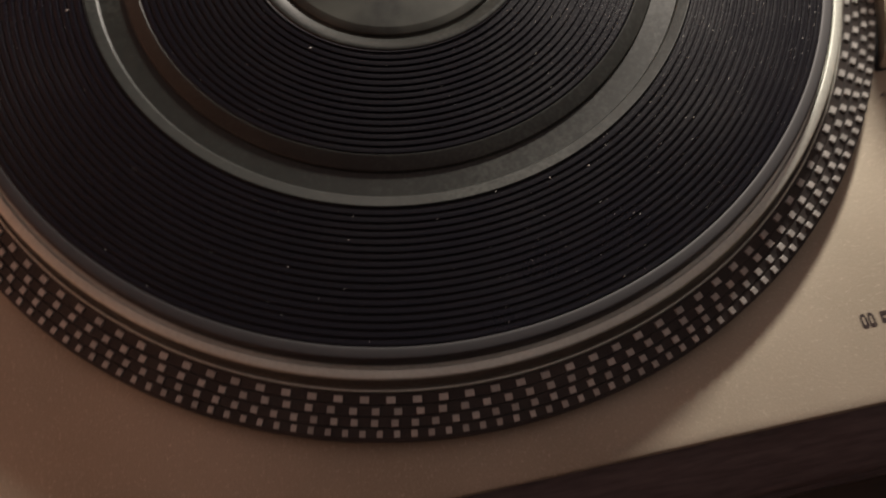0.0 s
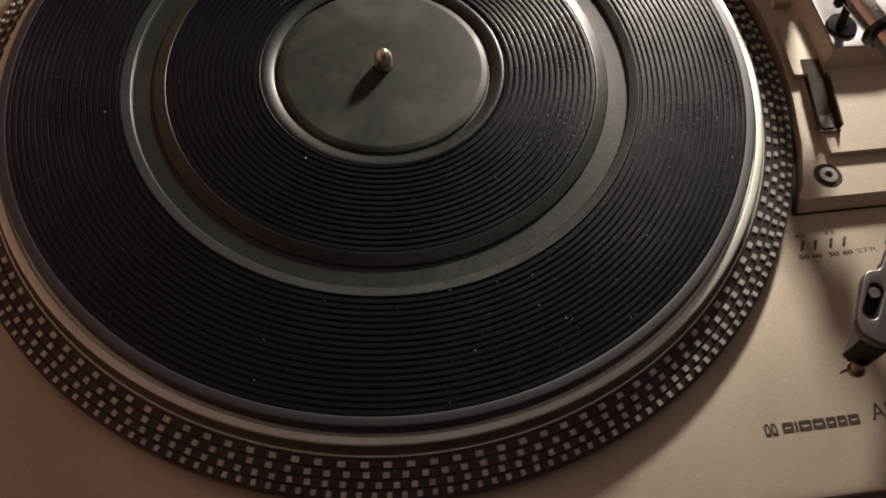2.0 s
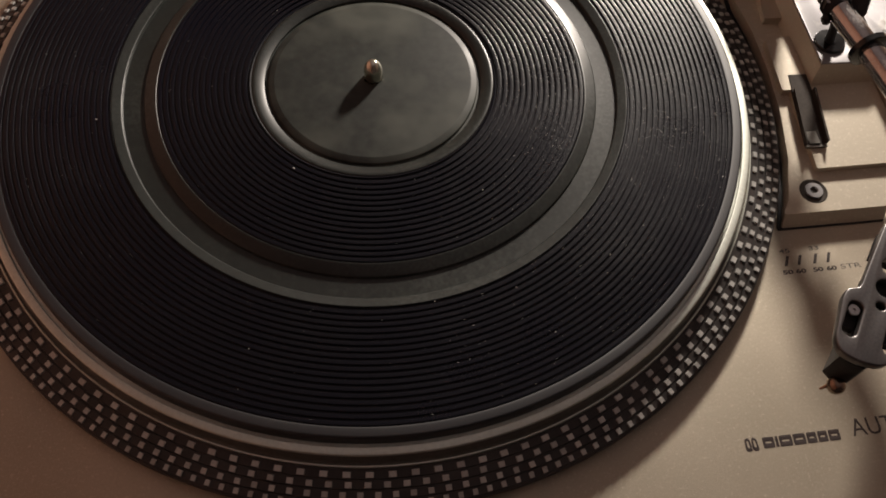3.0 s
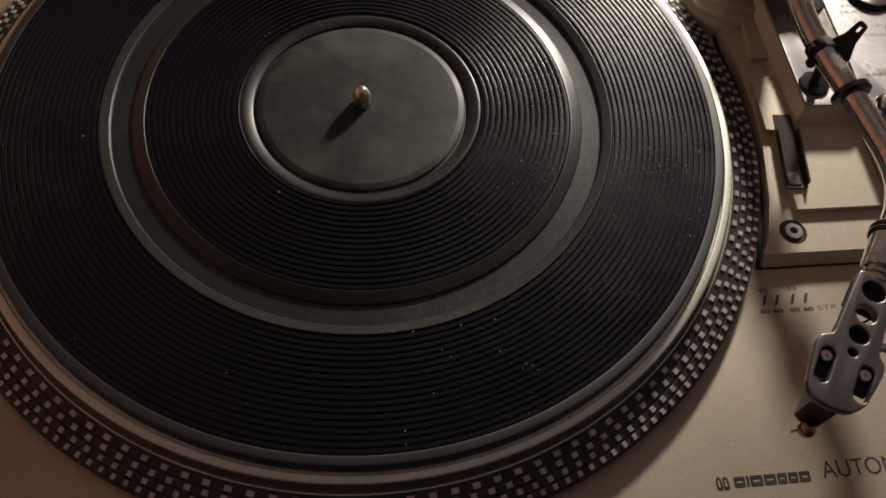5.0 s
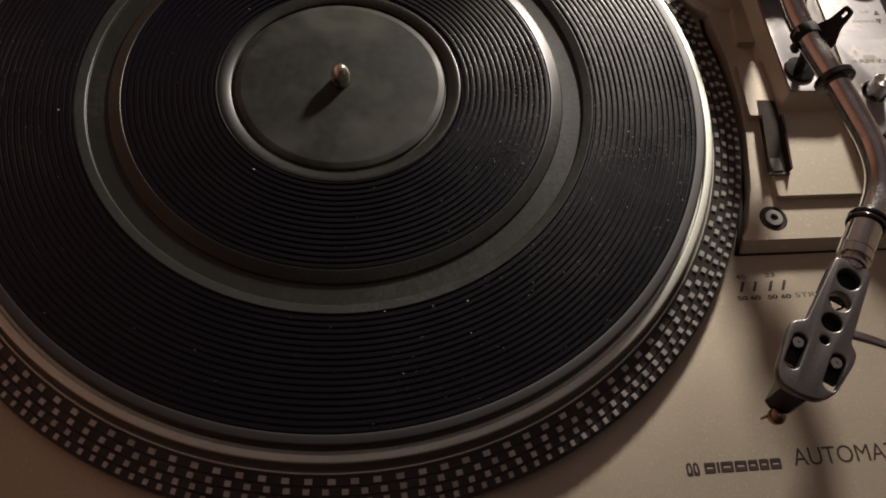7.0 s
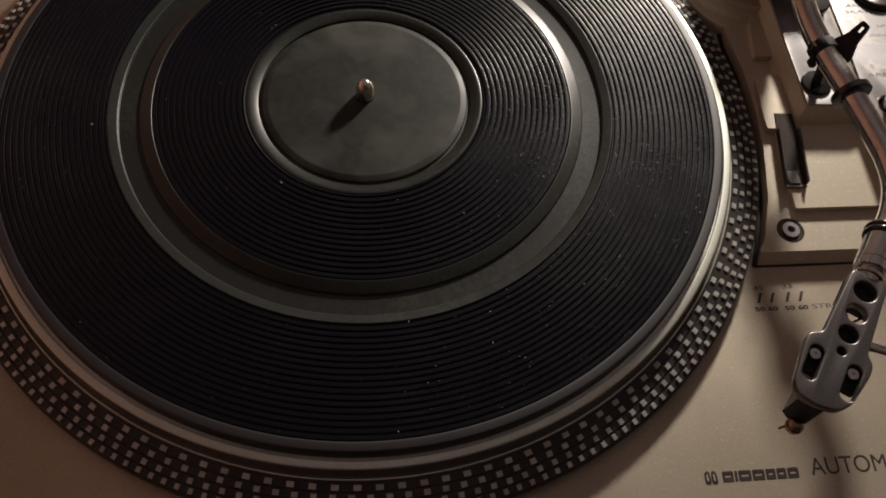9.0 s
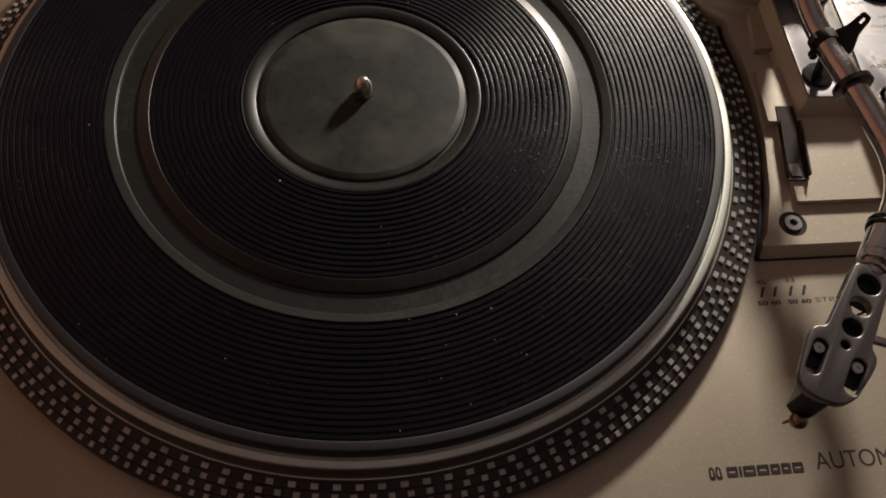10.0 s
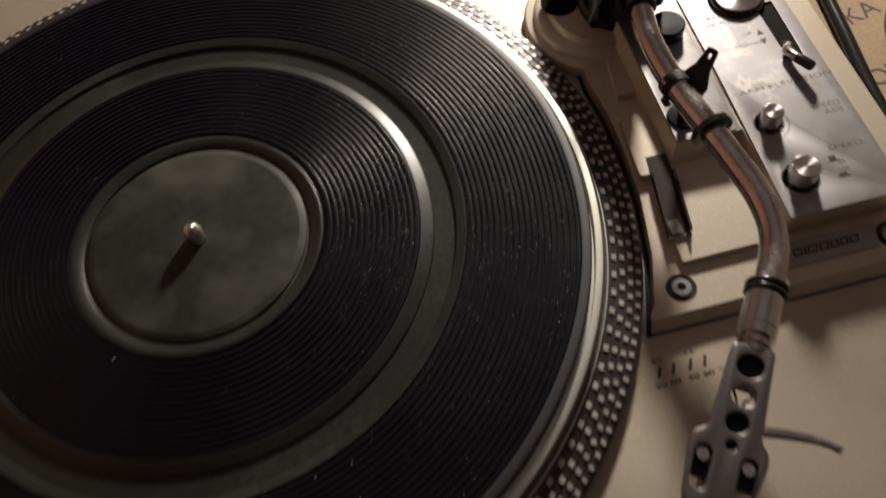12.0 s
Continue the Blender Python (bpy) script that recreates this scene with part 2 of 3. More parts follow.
def slot(x0, y0, x1, y1, r, n=10):
    a = math.atan2(y1 - y0, x1 - x0)
    out = [(x1 + r * math.cos(a - math.pi / 2 + math.pi * k / n), y1 + r * math.sin(a - math.pi / 2 + math.pi * k / n)) for k in range(n + 1)]
    return out + [(x0 + r * math.cos(a + math.pi / 2 + math.pi * k / n), y0 + r * math.sin(a + math.pi / 2 + math.pi * k / n)) for k in range(n + 1)]


def curve_mesh(cu, m):
    ob = bpy.data.objects.new("outline", cu)
    me = bpy.data.meshes.new_from_object(ob)
    bpy.data.objects.remove(ob)
    me.transform(m)
    return me


def plate(outlines, z0, z1, bevel=0.2, place=None):
    """A flat plate with an outline and holes, in millimetres."""
    cu = bpy.data.curves.new("outline", "CURVE")
    cu.dimensions, cu.fill_mode = "2D", "BOTH"
    cu.extrude, cu.bevel_depth, cu.bevel_resolution, cu.offset = (z1 - z0) / 2 - bevel, bevel, 2, -bevel
    for pts in outlines:
        sp = cu.splines.new("POLY")
        sp.points.add(len(pts) - 1)
        for q, (x, y) in zip(sp.points, pts):
            q.co = (x, y, 0, 1)
        sp.use_cyclic_u = True
    m = (place or Matrix.Identity(4)) @ Matrix.Translation((0, 0, (z0 + z1) / 2))
    me = curve_mesh(cu, Matrix.Scale(MM, 4) @ m)
    bm = bmesh.new()
    bm.from_mesh(me)
    bmesh.ops.remove_doubles(bm, verts=bm.verts, dist=1e-6)
    bm.to_mesh(me)
    bm.free()
    return me


def lettering(words, x, y, z, height, width=1.0, angle=0.0, spacing=1.0, align="LEFT", bold=0.0):
    """Printed words: the baseline's start in millimetres and the height of the capitals."""
    cu = bpy.data.curves.new("words", "FONT")
    cu.body, cu.size, cu.align_x, cu.space_character = words, height / 0.69, align, spacing
    cu.extrude, cu.offset = 0.02, bold
    m = Matrix.Scale(MM, 4) @ Matrix.Translation((x, y, z)) @ Matrix.Rotation(radians(angle), 4, "Z") @ Matrix.Diagonal((width, 1, 1, 1))
    return curve_mesh(cu, m)


# ---- the room, closed round the table; unseen, its colours chosen for the bounced light ----
def slab(name, x0, y0, z0, x1, y1, z1, material, label, category):
    me = mesh_of(name, block(x0, y0, z0, x1, y1, z1), material)
    return tagged(new(name, me), label, category, kind="structure")


slab("floor", -930, -1900, -900, 1900, 1900, -850, FLOOR, "brown wooden floor of the dim room", "floor")
slab("ceiling", -930, -1900, 1650, 1900, 1900, 1700, CEILING, "plain pale grey ceiling of the dim room", "ceiling")
slab("wall_north", -930, 1850, -850, 1900, 1900, 1650, WALL, "plain warm painted wall behind the turntable", "wall")
slab("wall_south", -930, -1900, -850, 1900, -1850, 1650, DARK_WALL, "unseen wall kept dark to hold back bounced light", "wall")
slab("wall_east", 1850, -1850, -850, 1900, 1850, 1650, WALL, "plain warm painted side wall", "wall")
# unseen reflector, set close for a stronger warm bounce from the left
slab("wall_west", -930, -1850, -850, -880, 1850, 1650, ORANGE_BOUNCE, "unseen orange side wall added to bounce warm light", "wall")

table = thing("table", (0, 0, -850), "dark brown wooden table under the turntable", "table")
part("tabletop", block(-560, -420, -130, 760, 620, -98, 3), TABLE, table)
for lx in (-520, 720):
    for ly in (-380, 580):
        part("leg", block(lx - 25, ly - 25, -850, lx + 25, ly + 25, -130.2, 2), TABLE, table)

# ---- the turntable's body ----
turntable = thing("turntable", (0, 0, -98), "champagne metallic record player with a dark vinyl plinth on a table", "turntable")
deck = part("deck", plate([rounded([(-178, -180), (278, -180), (278, 186), (-178, 186)], 4), circle(0, 0, 60, 48)], -4, 0, 0.8), CHAMPAGNE, turntable,
            "champagne metallic top plate with fine sparkle")
plinth = part("plinth", block(-176, -176.5, -86, 276, 184, -4.3, 1.5), VINYL, turntable, "dark brown black vinyl plinth")
apron = bmesh.new()
front = [(-176.6, -5.5), (-184, -7.5), (-195, -15), (-197, -18), (-197, -21), (-194.5, -22.5), (-194.5, -26), (-198.5, -28), (-199.5, -84), (-176.6, -84)]
ends = [[apron.verts.new((x, y, z)) for y, z in front] for x in (-176, 276)]
apron.faces.new(ends[0]), apron.faces.new(ends[1][::-1])
for i in range(len(front)):
    j = (i + 1) % len(front)
    apron.faces.new((ends[0][i], ends[1][i], ends[1][j], ends[0][j]))
soften(apron, 0.7)
part("front_apron", apron, VINYL, turntable, "dark ribbed front apron")
for fx in (-150, 255):
    for fy in (-150, 160):
        part("foot", turn([(0, -98), (20, -98), (22, -95), (18, -86.2), (0, -86.2)], (fx, fy), 32), BLACK, turntable)

# strobe marks and print on the deck
for x in (149.9, 155.0, 161.3, 166.6):
    part("strobe_tick", plate([[(x - 1.5, -90.5), (x - 0.3, -90.5), (x + 1.6, -86.3), (x + 0.4, -86.3)]], 0.004, 0.045, 0.005), INK, deck)
part("printed_number", lettering("45", 148.2, -84.9, 0.02, 1.75, 1.75, bold=0.05), GREY_INK, deck, "small grey 45")
part("printed_number", lettering("33", 160.0, -84.7, 0.02, 1.75, 1.75, bold=0.05), GREY_INK, deck, "small grey 33")
for x, word in ((146.8, "50"), (152.0, "60"), (158.8, "50"), (164.2, "60")):
    part("printed_number", lettering(word, x, -93.9, 0.02, 1.65, 1.7, bold=0.09), INK, deck)
part("printed_word", lettering("STR", 169.8, -93.8, 0.02, 2.0, 1.75), GREY_INK, deck)
part("printed_word", lettering("AUTOMATIC", 150.8, -157.0, 0.02, 6.0, 0.92, spacing=1.0), INK, deck, "thin dark capitals")
# maker's mark and name as plain shapes
for cx, flip in ((113.3, 1), (115.7, -1)):
    part("maker_mark", plate([rounded([(cx - 1.0, -158.2), (cx + 1.0, -158.2), (cx + 1.15, -156.6), (cx + 0.9, -154.0), (cx + 0.2 * flip, -153.4), (cx - 0.9, -154.0), (cx - 1.15, -156.6)], 0.8),
                              slot(cx, -156.6, cx, -154.9, 0.34)], 0.004, 0.05, 0.005), INK, deck, "dark round maker's mark")
x = 118.5
for w in (4.2, 1.2, 4.7, 4.6, 3.7, 3.7, 4.2):
    holes = [slot(x + 1.3, -155.75, x + w - 1.3, -155.75, 0.3)] if w > 2 else []
    part("name_bar", plate([rounded([(x, -157.7), (x + w - 0.2, -157.7), (x + w, -153.9), (x + 0.2, -153.9)], 0.5), *holes], 0.004, 0.05, 0.005), INK, deck, "dark printed bar")
    x += w + 0.24

# ---- the moulded tonearm base on the deck ----
base_outline = rounded([(151.8, -74.6), (260.5, -74.6), (260.5, 112), (172, 112), (168.2, 70), (166.6, 40), (168.6, 22), (168.6, 2), (166.6, -22), (162.0, -46), (156.0, -64)], 1.6)
base_bm = bmesh.new()
prism(base_outline, 0.3, 5.6, 0, 0, base_bm)
for v in base_bm.verts:
    if v.co.z > 3:
        if v.co.y < -70:
            v.co.y += 3.4
        if v.co.x > 255:
            v.co.x -= 1.5
        elif v.co.x < 175:
            v.co.x += 0.6
soften(base_bm, 0.6)
# black strip drawn in for the shade in the gap round the base
contact_shade = prism([(x - (1.7 if x < 200 else 0), y - (0.45 if y < -70 else 0)) for x, y in base_outline], 0.04, 0.6, 0.1)
arm_base = part("arm_base", base_bm, MOULDED, turntable, "champagne moulded tonearm base with steps")
part("contact_shade", contact_shade, BLACK, arm_base, "thin black strip for the contact shade round the base")
lobe = turn([(10, 0.08), (33.5, 0.08), (33.5, 4), (32.6, 5.2), (29.5, 5.8), (29, 8.0), (28, 8.8), (23.5, 9.0), (23, 11), (22.2, 11.8), (10, 11.8)], (184.5, 76), 72)
part("pivot_platform", lobe, MOULDED, arm_base, "round stepped pivot platform")
# no hole is cut; a flat black disc carries its shade
part("platform_hole", turn([(0, 11.85), (7.2, 11.85), (7.6, 12.0), (8.2, 12.15), (8.2, 11.5), (0, 11.5)], (167.4, 82), 40), HOLE_SHADE, arm_base, "flat black disc for the shade in a round hole")
part("plateau", prism(rounded([(171.0, -53.3), (211.0, -53.3), (211.0, -8), (183.0, -8), (182.0, -13.0), (173.4, -13.0)], 1.0), 5.2, 8.2, 0.6, 0.3), MOULDED, arm_base, "raised flat step")
part("pad", prism(rounded([(169.6, -13.6), (182.6, -14.0), (182.6, 15.6), (171.4, 15.2), (170.4, 4)], 1.2), 5.2, 9.0, 0.7), MOULDED, arm_base, "raised flat pad")
part("upper_pad", prism(rounded([(174.8, 26.6), (183.0, 26.4), (183.0, 60), (178.8, 60), (176.8, 42)], 1.0), 5.2, 9.0, 0.7), MOULDED, arm_base, "raised flat pad")
side = bmesh.new()
prism([(182.0, -13.0), (212.5, -13.0), (212.5, 64), (182.0, 64)], 5.2, 16.7, 0, 0, side)
for v in side.verts:
    if v.co.z > 10:
        v.co.x = max(v.co.x, 185.0)
        v.co.y = max(v.co.y, -8.2)
soften(side, 0.7)
part("strip_block", side, MOULDED, arm_base)
part("panel_block", plate([rounded([(211.4, -51.0), (256.0, -51.0), (256.0, 112), (211.4, 112)], 0.8), circle(221.6, -9.6, 5.5, 36), circle(221.8, -36.4, 6.7, 36)], 5.2, 16.7, 0.3), MOULDED, arm_base)
part("strip_plate", plate([rounded([(185.3, -8.1), (209.1, -8.8), (211.3, 64), (185.3, 64)], 0.8), circle(192.2, 3.0, 6.0, 36)], 16.72, 17.6, 0.15), BRUSHED, arm_base, "brushed aluminium strip")
part("strip_gap", prism([(208.9, -9), (211.0, -9), (213.0, 64), (210.9, 64)], 16.6, 16.95), SHOULDER, arm_base, "dull brown gap between the plates")
panel = part("control_panel", plate([rounded([(211.0, -51.6), (255.6, -51.6), (255.6, 112), (213.6, 112), (213.0, 20)], 0.8), circle(221.6, -9.6, 5.2, 36), circle(221.8, -36.4, 6.4, 36),
                                     [(242.8, 19.4), (249.6, 19.4), (249.9, 50), (242.2, 50)]], 16.72, 17.6, 0.15), BRUSHED, turntable, "brushed aluminium control panel")
part("panel_slot", block(241.5, 19, 16.4, 250.5, 50.5, 16.9), HOLE_SHADE, panel, "black lever slot")
name_plate = prism([(207.8, -65.2), (242.4, -65.2), (244.4, -55.4), (210.6, -55.4)], 5.62, 6.2, 0.12)
for v in name_plate.verts:
    if v.co.z > 5.9 and v.co.y > -60:
        v.co.z += 0.8
part("name_plate", name_plate, PLATE_GREY, arm_base, "small grey metal name plate")
x = 210.6
for w in (3.7, 1.0, 4.1, 3.9, 3.3, 3.3, 3.7):
    rows = [(0, 0.75), (2.25, 3.0)] if w > 2 else [(0, 3.0)]
    strokes = [(x, x + w, a, b) for a, b in rows] + ([(x, x + 0.75, 0.7, 2.3), (x + w - 0.75, x + w, 0.7, 2.3)] if w > 2 else [])
    bar = bmesh.new()
    for x0, x1, y0, y1 in strokes:
        prism([(x0 + y0 * 0.27, -61.6 + y0), (x1 + y0 * 0.27, -61.6 + y0), (x1 + y1 * 0.27, -61.6 + y1), (x0 + y1 * 0.27, -61.6 + y1)], 6.55, 6.62, bm=bar)
    for v in bar.verts:
        v.co.z += (v.co.y + 61.6) * 0.085
    part("name_bar", bar, INK, arm_base)
    x += w + 0.42

# screws in sunk washers
for sx in (167.6, 248.8):
    part("screw_well", turn([(0, 5.66), (4.9, 5.66), (5.2, 5.8), (5.6, 5.65), (5.6, 5.5), (0, 5.5)], (sx, -61.8), 40), MATT_BLACK, arm_base, "dark sunk screw well")
    part("screw", turn([(1.35, 5.7), (3.5, 5.7), (3.6, 6.1), (3.4, 6.45), (1.7, 6.5), (1.45, 6.3), (1.3, 5.75)], (sx, -61.8), 32), BRUSHED, arm_base, "bright hollow screw head")

# black lever on the step
trip = part("trip_lever", prism([(174.6, -6.1), (173.4, -14.4), (169.5, -42.4), (178.4, -42.6), (182.0, -15.8), (182.2, -6.4)], 8.23, 9.4, 0.15), MATT_BLACK, turntable, "folded black metal lever")
part("lever_wall", prism([(177.7, -42.6), (178.5, -42.6), (182.2, -15.8), (181.4, -15.6)], 9.38, 12.2, 0.12), MATT_BLACK, trip)
part("lever_wall", prism([(169.5, -42.4), (173.8, -14.4), (174.4, -14.4), (170.1, -42.4)], 9.38, 10.8, 0.12), MATT_BLACK, trip)
# the lit end of the lever's floor, put in as a paler piece
part("lever_lit_patch", block(171.2, -42.2, 9.36, 175.6, -36.2, 9.9, 0.15), SHOULDER, trip, "small paler patch for the light on the lever's floor")
part("lever_tip", prism([(169.6, -43.5), (178.4, -43.7), (178.4, -42.7), (169.6, -42.5)], 8.24, 9.4, 0.2), SHOULDER, trip, "paler front edge")


def knob(x, y, r, z1, well):
    body = part("knob", turn([(0, 8.2), (r, 8.2), (r, z1 - 0.5), (r - 0.5, z1), (r * 0.5, z1 - 0.05), (0, z1 - 0.1)], (0, 0), 48), TURNED, panel, "turned bright metal knob")
    body.location = (x * MM, y * MM, 0)
    part("knob_well", turn([(0, 8.0), (well + 0.1, 8.0), (well + 0.2, 17.4), (well + 0.35, 17.75), (well + 0.75, 17.8), (well + 0.85, 17.58)], (x, y), 40), WORN_CHROME, panel, "bright lining of the knob's hole")


knob(221.6, -9.6, 3.9, 25.2, 5.0)
knob(221.8, -36.4, 5.2, 25.6, 6.2)
part("skate_knob_base", turn([(0, 17.62), (11.6, 17.62), (11.8, 18.2), (11.4, 18.9), (0, 18.9)], (236.6, 55.6), 56), BLACK_GLOSS, panel, "black dial base")
part("skate_knob", turn([(9.8, 18.8), (10.0, 19.8), (9.5, 20.3), (7, 20.4), (0, 20.4)], (236.6, 55.6), 56), TURNED, panel, "large flat bright metal dial")
part("lift_lever", sweep([(245.6, 27.0, 16.2), (245.0, 24.0, 18.4), (242.4, 20.6, 20.2), (243.6, 14.5, 21.8)], [1.6, 1.9, 2.0, 1.9], 20), CHROME, panel, "bright metal lift lever")
part("lever_sleeve", sweep([(243.6, 14.6, 21.8), (245.5, 7.8, 23.6), (245.6, 7.4, 23.7)], [2.1, 2.1, 1.8], 20), BLACK_GLOSS, panel, "black rubber sleeve")
for word, x, y, h, w in (("SPEED", 237.0, -28.2, 2.1, 1.72), ("SPEED", 239.8, -8.3, 2.0, 1.55), ("ADJ", 243.8, -11.6, 2.0, 1.6), ("ARM ELEVATION", 216.9, 6.2, 2.0, 1.78),
                         ("ANTI-", 219.6, 47.0, 1.9, 1.75), ("SKATING", 218.4, 43.4, 1.9, 1.75), ("UP", 230.6, 34.8, 1.4, 1.7), ("DOWN", 225.0, 29.2, 1.4, 1.7),
                         ("33", 237.6, -34.3, 1.5, 1.5), ("45", 237.6, -37.4, 1.5, 1.5)):
    part("printed_word", lettering(word, x, y, 17.625, h, w, bold=-0.02), GREY_INK, panel)
for pts in ([(236.5, 33.6), (239.4, 33.6), (238.0, 36.8)], [(236.2, 31.4), (237.6, 28.2), (239.1, 31.4)],
            [(235.3, -32.4), (238.0, -32.4), (238.0, -30.2), (235.3, -30.2)], [(234.4, -32.9), (239.6, -32.9), (239.6, -32.5), (234.4, -32.5)],
            [(235.6, -39.6), (238.8, -39.6), (238.8, -38.2), (235.6, -38.2)], [(234.7, -40.2), (239.7, -40.2), (239.7, -39.7), (234.7, -39.7)]):
    part("printed_sign", plate([pts], 17.605, 17.65, 0.005), INK, panel)
arc = [(221.6 + 7.6 * math.cos(a), -9.6 + 7.6 * math.sin(a), 17.63) for a in (radians(d) for d in range(-70, 61, 10))]
part("printed_arc", sweep(arc, 0.14, 6, flat=0.2), INK, panel)

# ---- platter with its strobe band ----
platter = thing("platter", (0, 0, 0), "aluminium platter with black strobe band and bright pips", "platter")
part("rim", turn([(118, 14), (147.0, 14), (147.05, 15.4), (147.2, 15.5), (147.5, 15.52), (149.5, 15.5), (149.8, 15.42), (150.0, 15.2), (150.06, 14.4)], segments=256), RIM, platter, "polished bright outer lip")
# darker metal than the rim: the side's shade is put into the colour
part("shoulder", turn([(150.05, 14.6), (150.5, 12.6), (150.7, 10.6), (151.2, 9.9), (151.7, 9.7), (151.9, 9.0), (118, 8.6)], segments=256), SHOULDER, platter, "metal shoulder darkened for its shade")
part("edge_ring", turn([(151.5, 9.2), (151.6, 10.1), (151.8, 10.3), (152.15, 10.25), (152.3, 9.9), (152.35, 9.0)], segments=256), RIM, platter, "thin bright edge under the shoulder")
ROWS = ((154.2, 8.7, 133, -0.6), (157.25, 8.0, 160, -1.04), (160.3, 7.4, 180, -0.37), (163.2, 6.8, 216, -0.19))
band_profile = [(152.2, 8.0), (152.4, 9.2)]
for r, z, n, first in ROWS:
    band_profile += [(r - 1.25, z + 0.28), (r + 1.2, z - 0.27), (r + 1.3, z - 0.75), (r + 1.75, z - 0.8)]
band_profile += [(165.1, 5.9), (165.3, 4.6), (164.6, 4.2), (120, 4.0)]
band = part("strobe_band", turn(band_profile, segments=288), STROBE_PAINT, platter, "dark sloped strobe band")
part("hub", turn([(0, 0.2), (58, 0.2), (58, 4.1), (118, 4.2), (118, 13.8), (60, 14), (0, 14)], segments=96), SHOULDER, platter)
part("spindle", turn([(0, 14.1), (3.6, 14.1), (3.6, 23.4), (3.5, 24.2), (3.0, 25.6), (2.3, 26.8), (1.7, 27.5), (0.9, 27.9), (0, 28.0)], segments=36), SPINDLE_STEEL, platter, "shiny pale steel centre spindle")


def pip_mesh(r, z, n):
    w, bm = 0.185 * 2 * math.pi * r / n, bmesh.new()
    along, out = Vector((0.976, 0, -0.22)).normalized(), Vector((0.22, 0, 0.976)).normalized()
    c = Vector((r, 0, z))
    corners = []
    for lift, k in ((-0.1, 1.0), (0.55, 0.88)):
        corners.append([bm.verts.new(c + out * lift + Vector((0, sy * w * k, 0)) + along * (sx * 0.98 * k)) for sx, sy in ((-1, -1), (1, -1), (1, 1), (-1, 1))])
    bm.faces.new(corners[1])
    for i in range(4):
        j = (i + 1) % 4
        bm.faces.new((corners[0][i], corners[0][j], corners[1][j], corners[1][i]))
    return mesh_of("strobe_dot", bm, PIP)


# ---- the rubber mat on the platter ----
mat = thing("platter_mat", (0, 0, 14), "black ribbed rubber mat with dust specks on the platter", "platter mat")
TOP = 19.3


def ribs(r0, r1, n):
    out, pitch = [], (r1 - r0) / n
    for i in range(n):
        r = r0 + i * pitch
        out += [(r, TOP - 0.62), (r + pitch * 0.30, TOP - 0.62), (r + pitch * 0.34, TOP - 0.08), (r + pitch * 0.365, TOP - 0.01), (r + pitch * 0.39, TOP),
                (r + pitch * 0.86, TOP), (r + pitch * 0.93, TOP - 0.03), (r + pitch * 0.98, TOP - 0.12)]
    return out


inner = [(47.6, 14.1), (47.7, TOP - 0.2), (48.2, TOP)] + ribs(48.6, 83.4, 15) + [(83.6, TOP - 0.4), (83.7, 14.1)]
part("inner_ribs", turn(inner, segments=224), RUBBER, mat, "concentric black rubber ribs")
DEEP = TOP - 2.4
channel = [(83.72, 14.1), (83.75, TOP - 0.15), (83.9, TOP), (84.15, TOP - 0.03), (84.4, TOP - 0.1), (84.7, TOP - 0.2), (88.2, TOP - 1.42), (88.5, TOP - 1.55), (88.7, TOP - 1.8), (88.75, DEEP + 0.1), (88.85, DEEP), (89.4, DEEP),
           (96.3, DEEP), (96.6, DEEP + 0.03), (96.72, DEEP + 0.2), (96.8, TOP - 1.25), (97.0, TOP - 1.02), (97.3, TOP - 0.92), (99.8, TOP - 0.17), (100.1, TOP - 0.07), (100.35, TOP), (100.5, TOP - 0.03), (100.63, TOP - 0.25), (100.66, 14.1)]
part("single_ring", turn(channel, segments=224), SMOOTH_RUBBER, mat, "smooth grey sunk ring for small records")
outer = [(100.67, 14.1), (100.7, TOP - 0.3), (101.0, TOP - 0.5)] + ribs(101.1, 141.7, 18) + [(141.75, TOP - 0.8), (141.8, 14.1)]
part("outer_ribs", turn(outer, segments=256), RUBBER, mat, "concentric black rubber ribs")
label = [(3.75, 14.1), (3.75, TOP - 0.4), (4.2, TOP - 0.3), (4.8, TOP - 0.3), (38.5, TOP - 0.3), (38.75, TOP - 0.32), (39.0, TOP - 0.39), (40.9, TOP - 0.92), (41.2, TOP - 1.05), (41.4, TOP - 1.3), (41.5, TOP - 1.9), (41.7, TOP - 2.0), (42.48, TOP - 2.0), (42.48, 14.1)]
lip = [(42.5, 14.1), (42.5, TOP - 2.0), (42.6, TOP - 1.9), (42.66, TOP - 1.2), (42.9, TOP - 0.98), (45.5, TOP - 0.2), (45.85, TOP - 0.1), (46.2, TOP - 0.02), (46.6, TOP), (47.3, TOP), (47.55, TOP - 0.2), (47.58, 14.1)]
part("disc_lip", turn(lip, segments=160), SMOOTH_RUBBER, mat, "smooth grey raised lip")
part("mat_edge", turn([(141.82, 14.1), (141.84, TOP - 0.4), (142.0, TOP - 0.12), (142.3, TOP - 0.02), (142.8, TOP), (144.7, TOP - 0.02), (145.1, TOP - 0.1), (145.4, TOP - 0.3), (145.6, TOP - 0.8), (145.75, TOP - 2.4), (145.8, 14.1)], segments=256),
     EDGE_RUBBER, mat, "smooth outer edge of the mat")
part("label_disc", turn(label, segments=160), DISC_RUBBER, mat, "smooth grey centre disc with a groove round it")

rng = random.Random(7)
dust = bmesh.new()
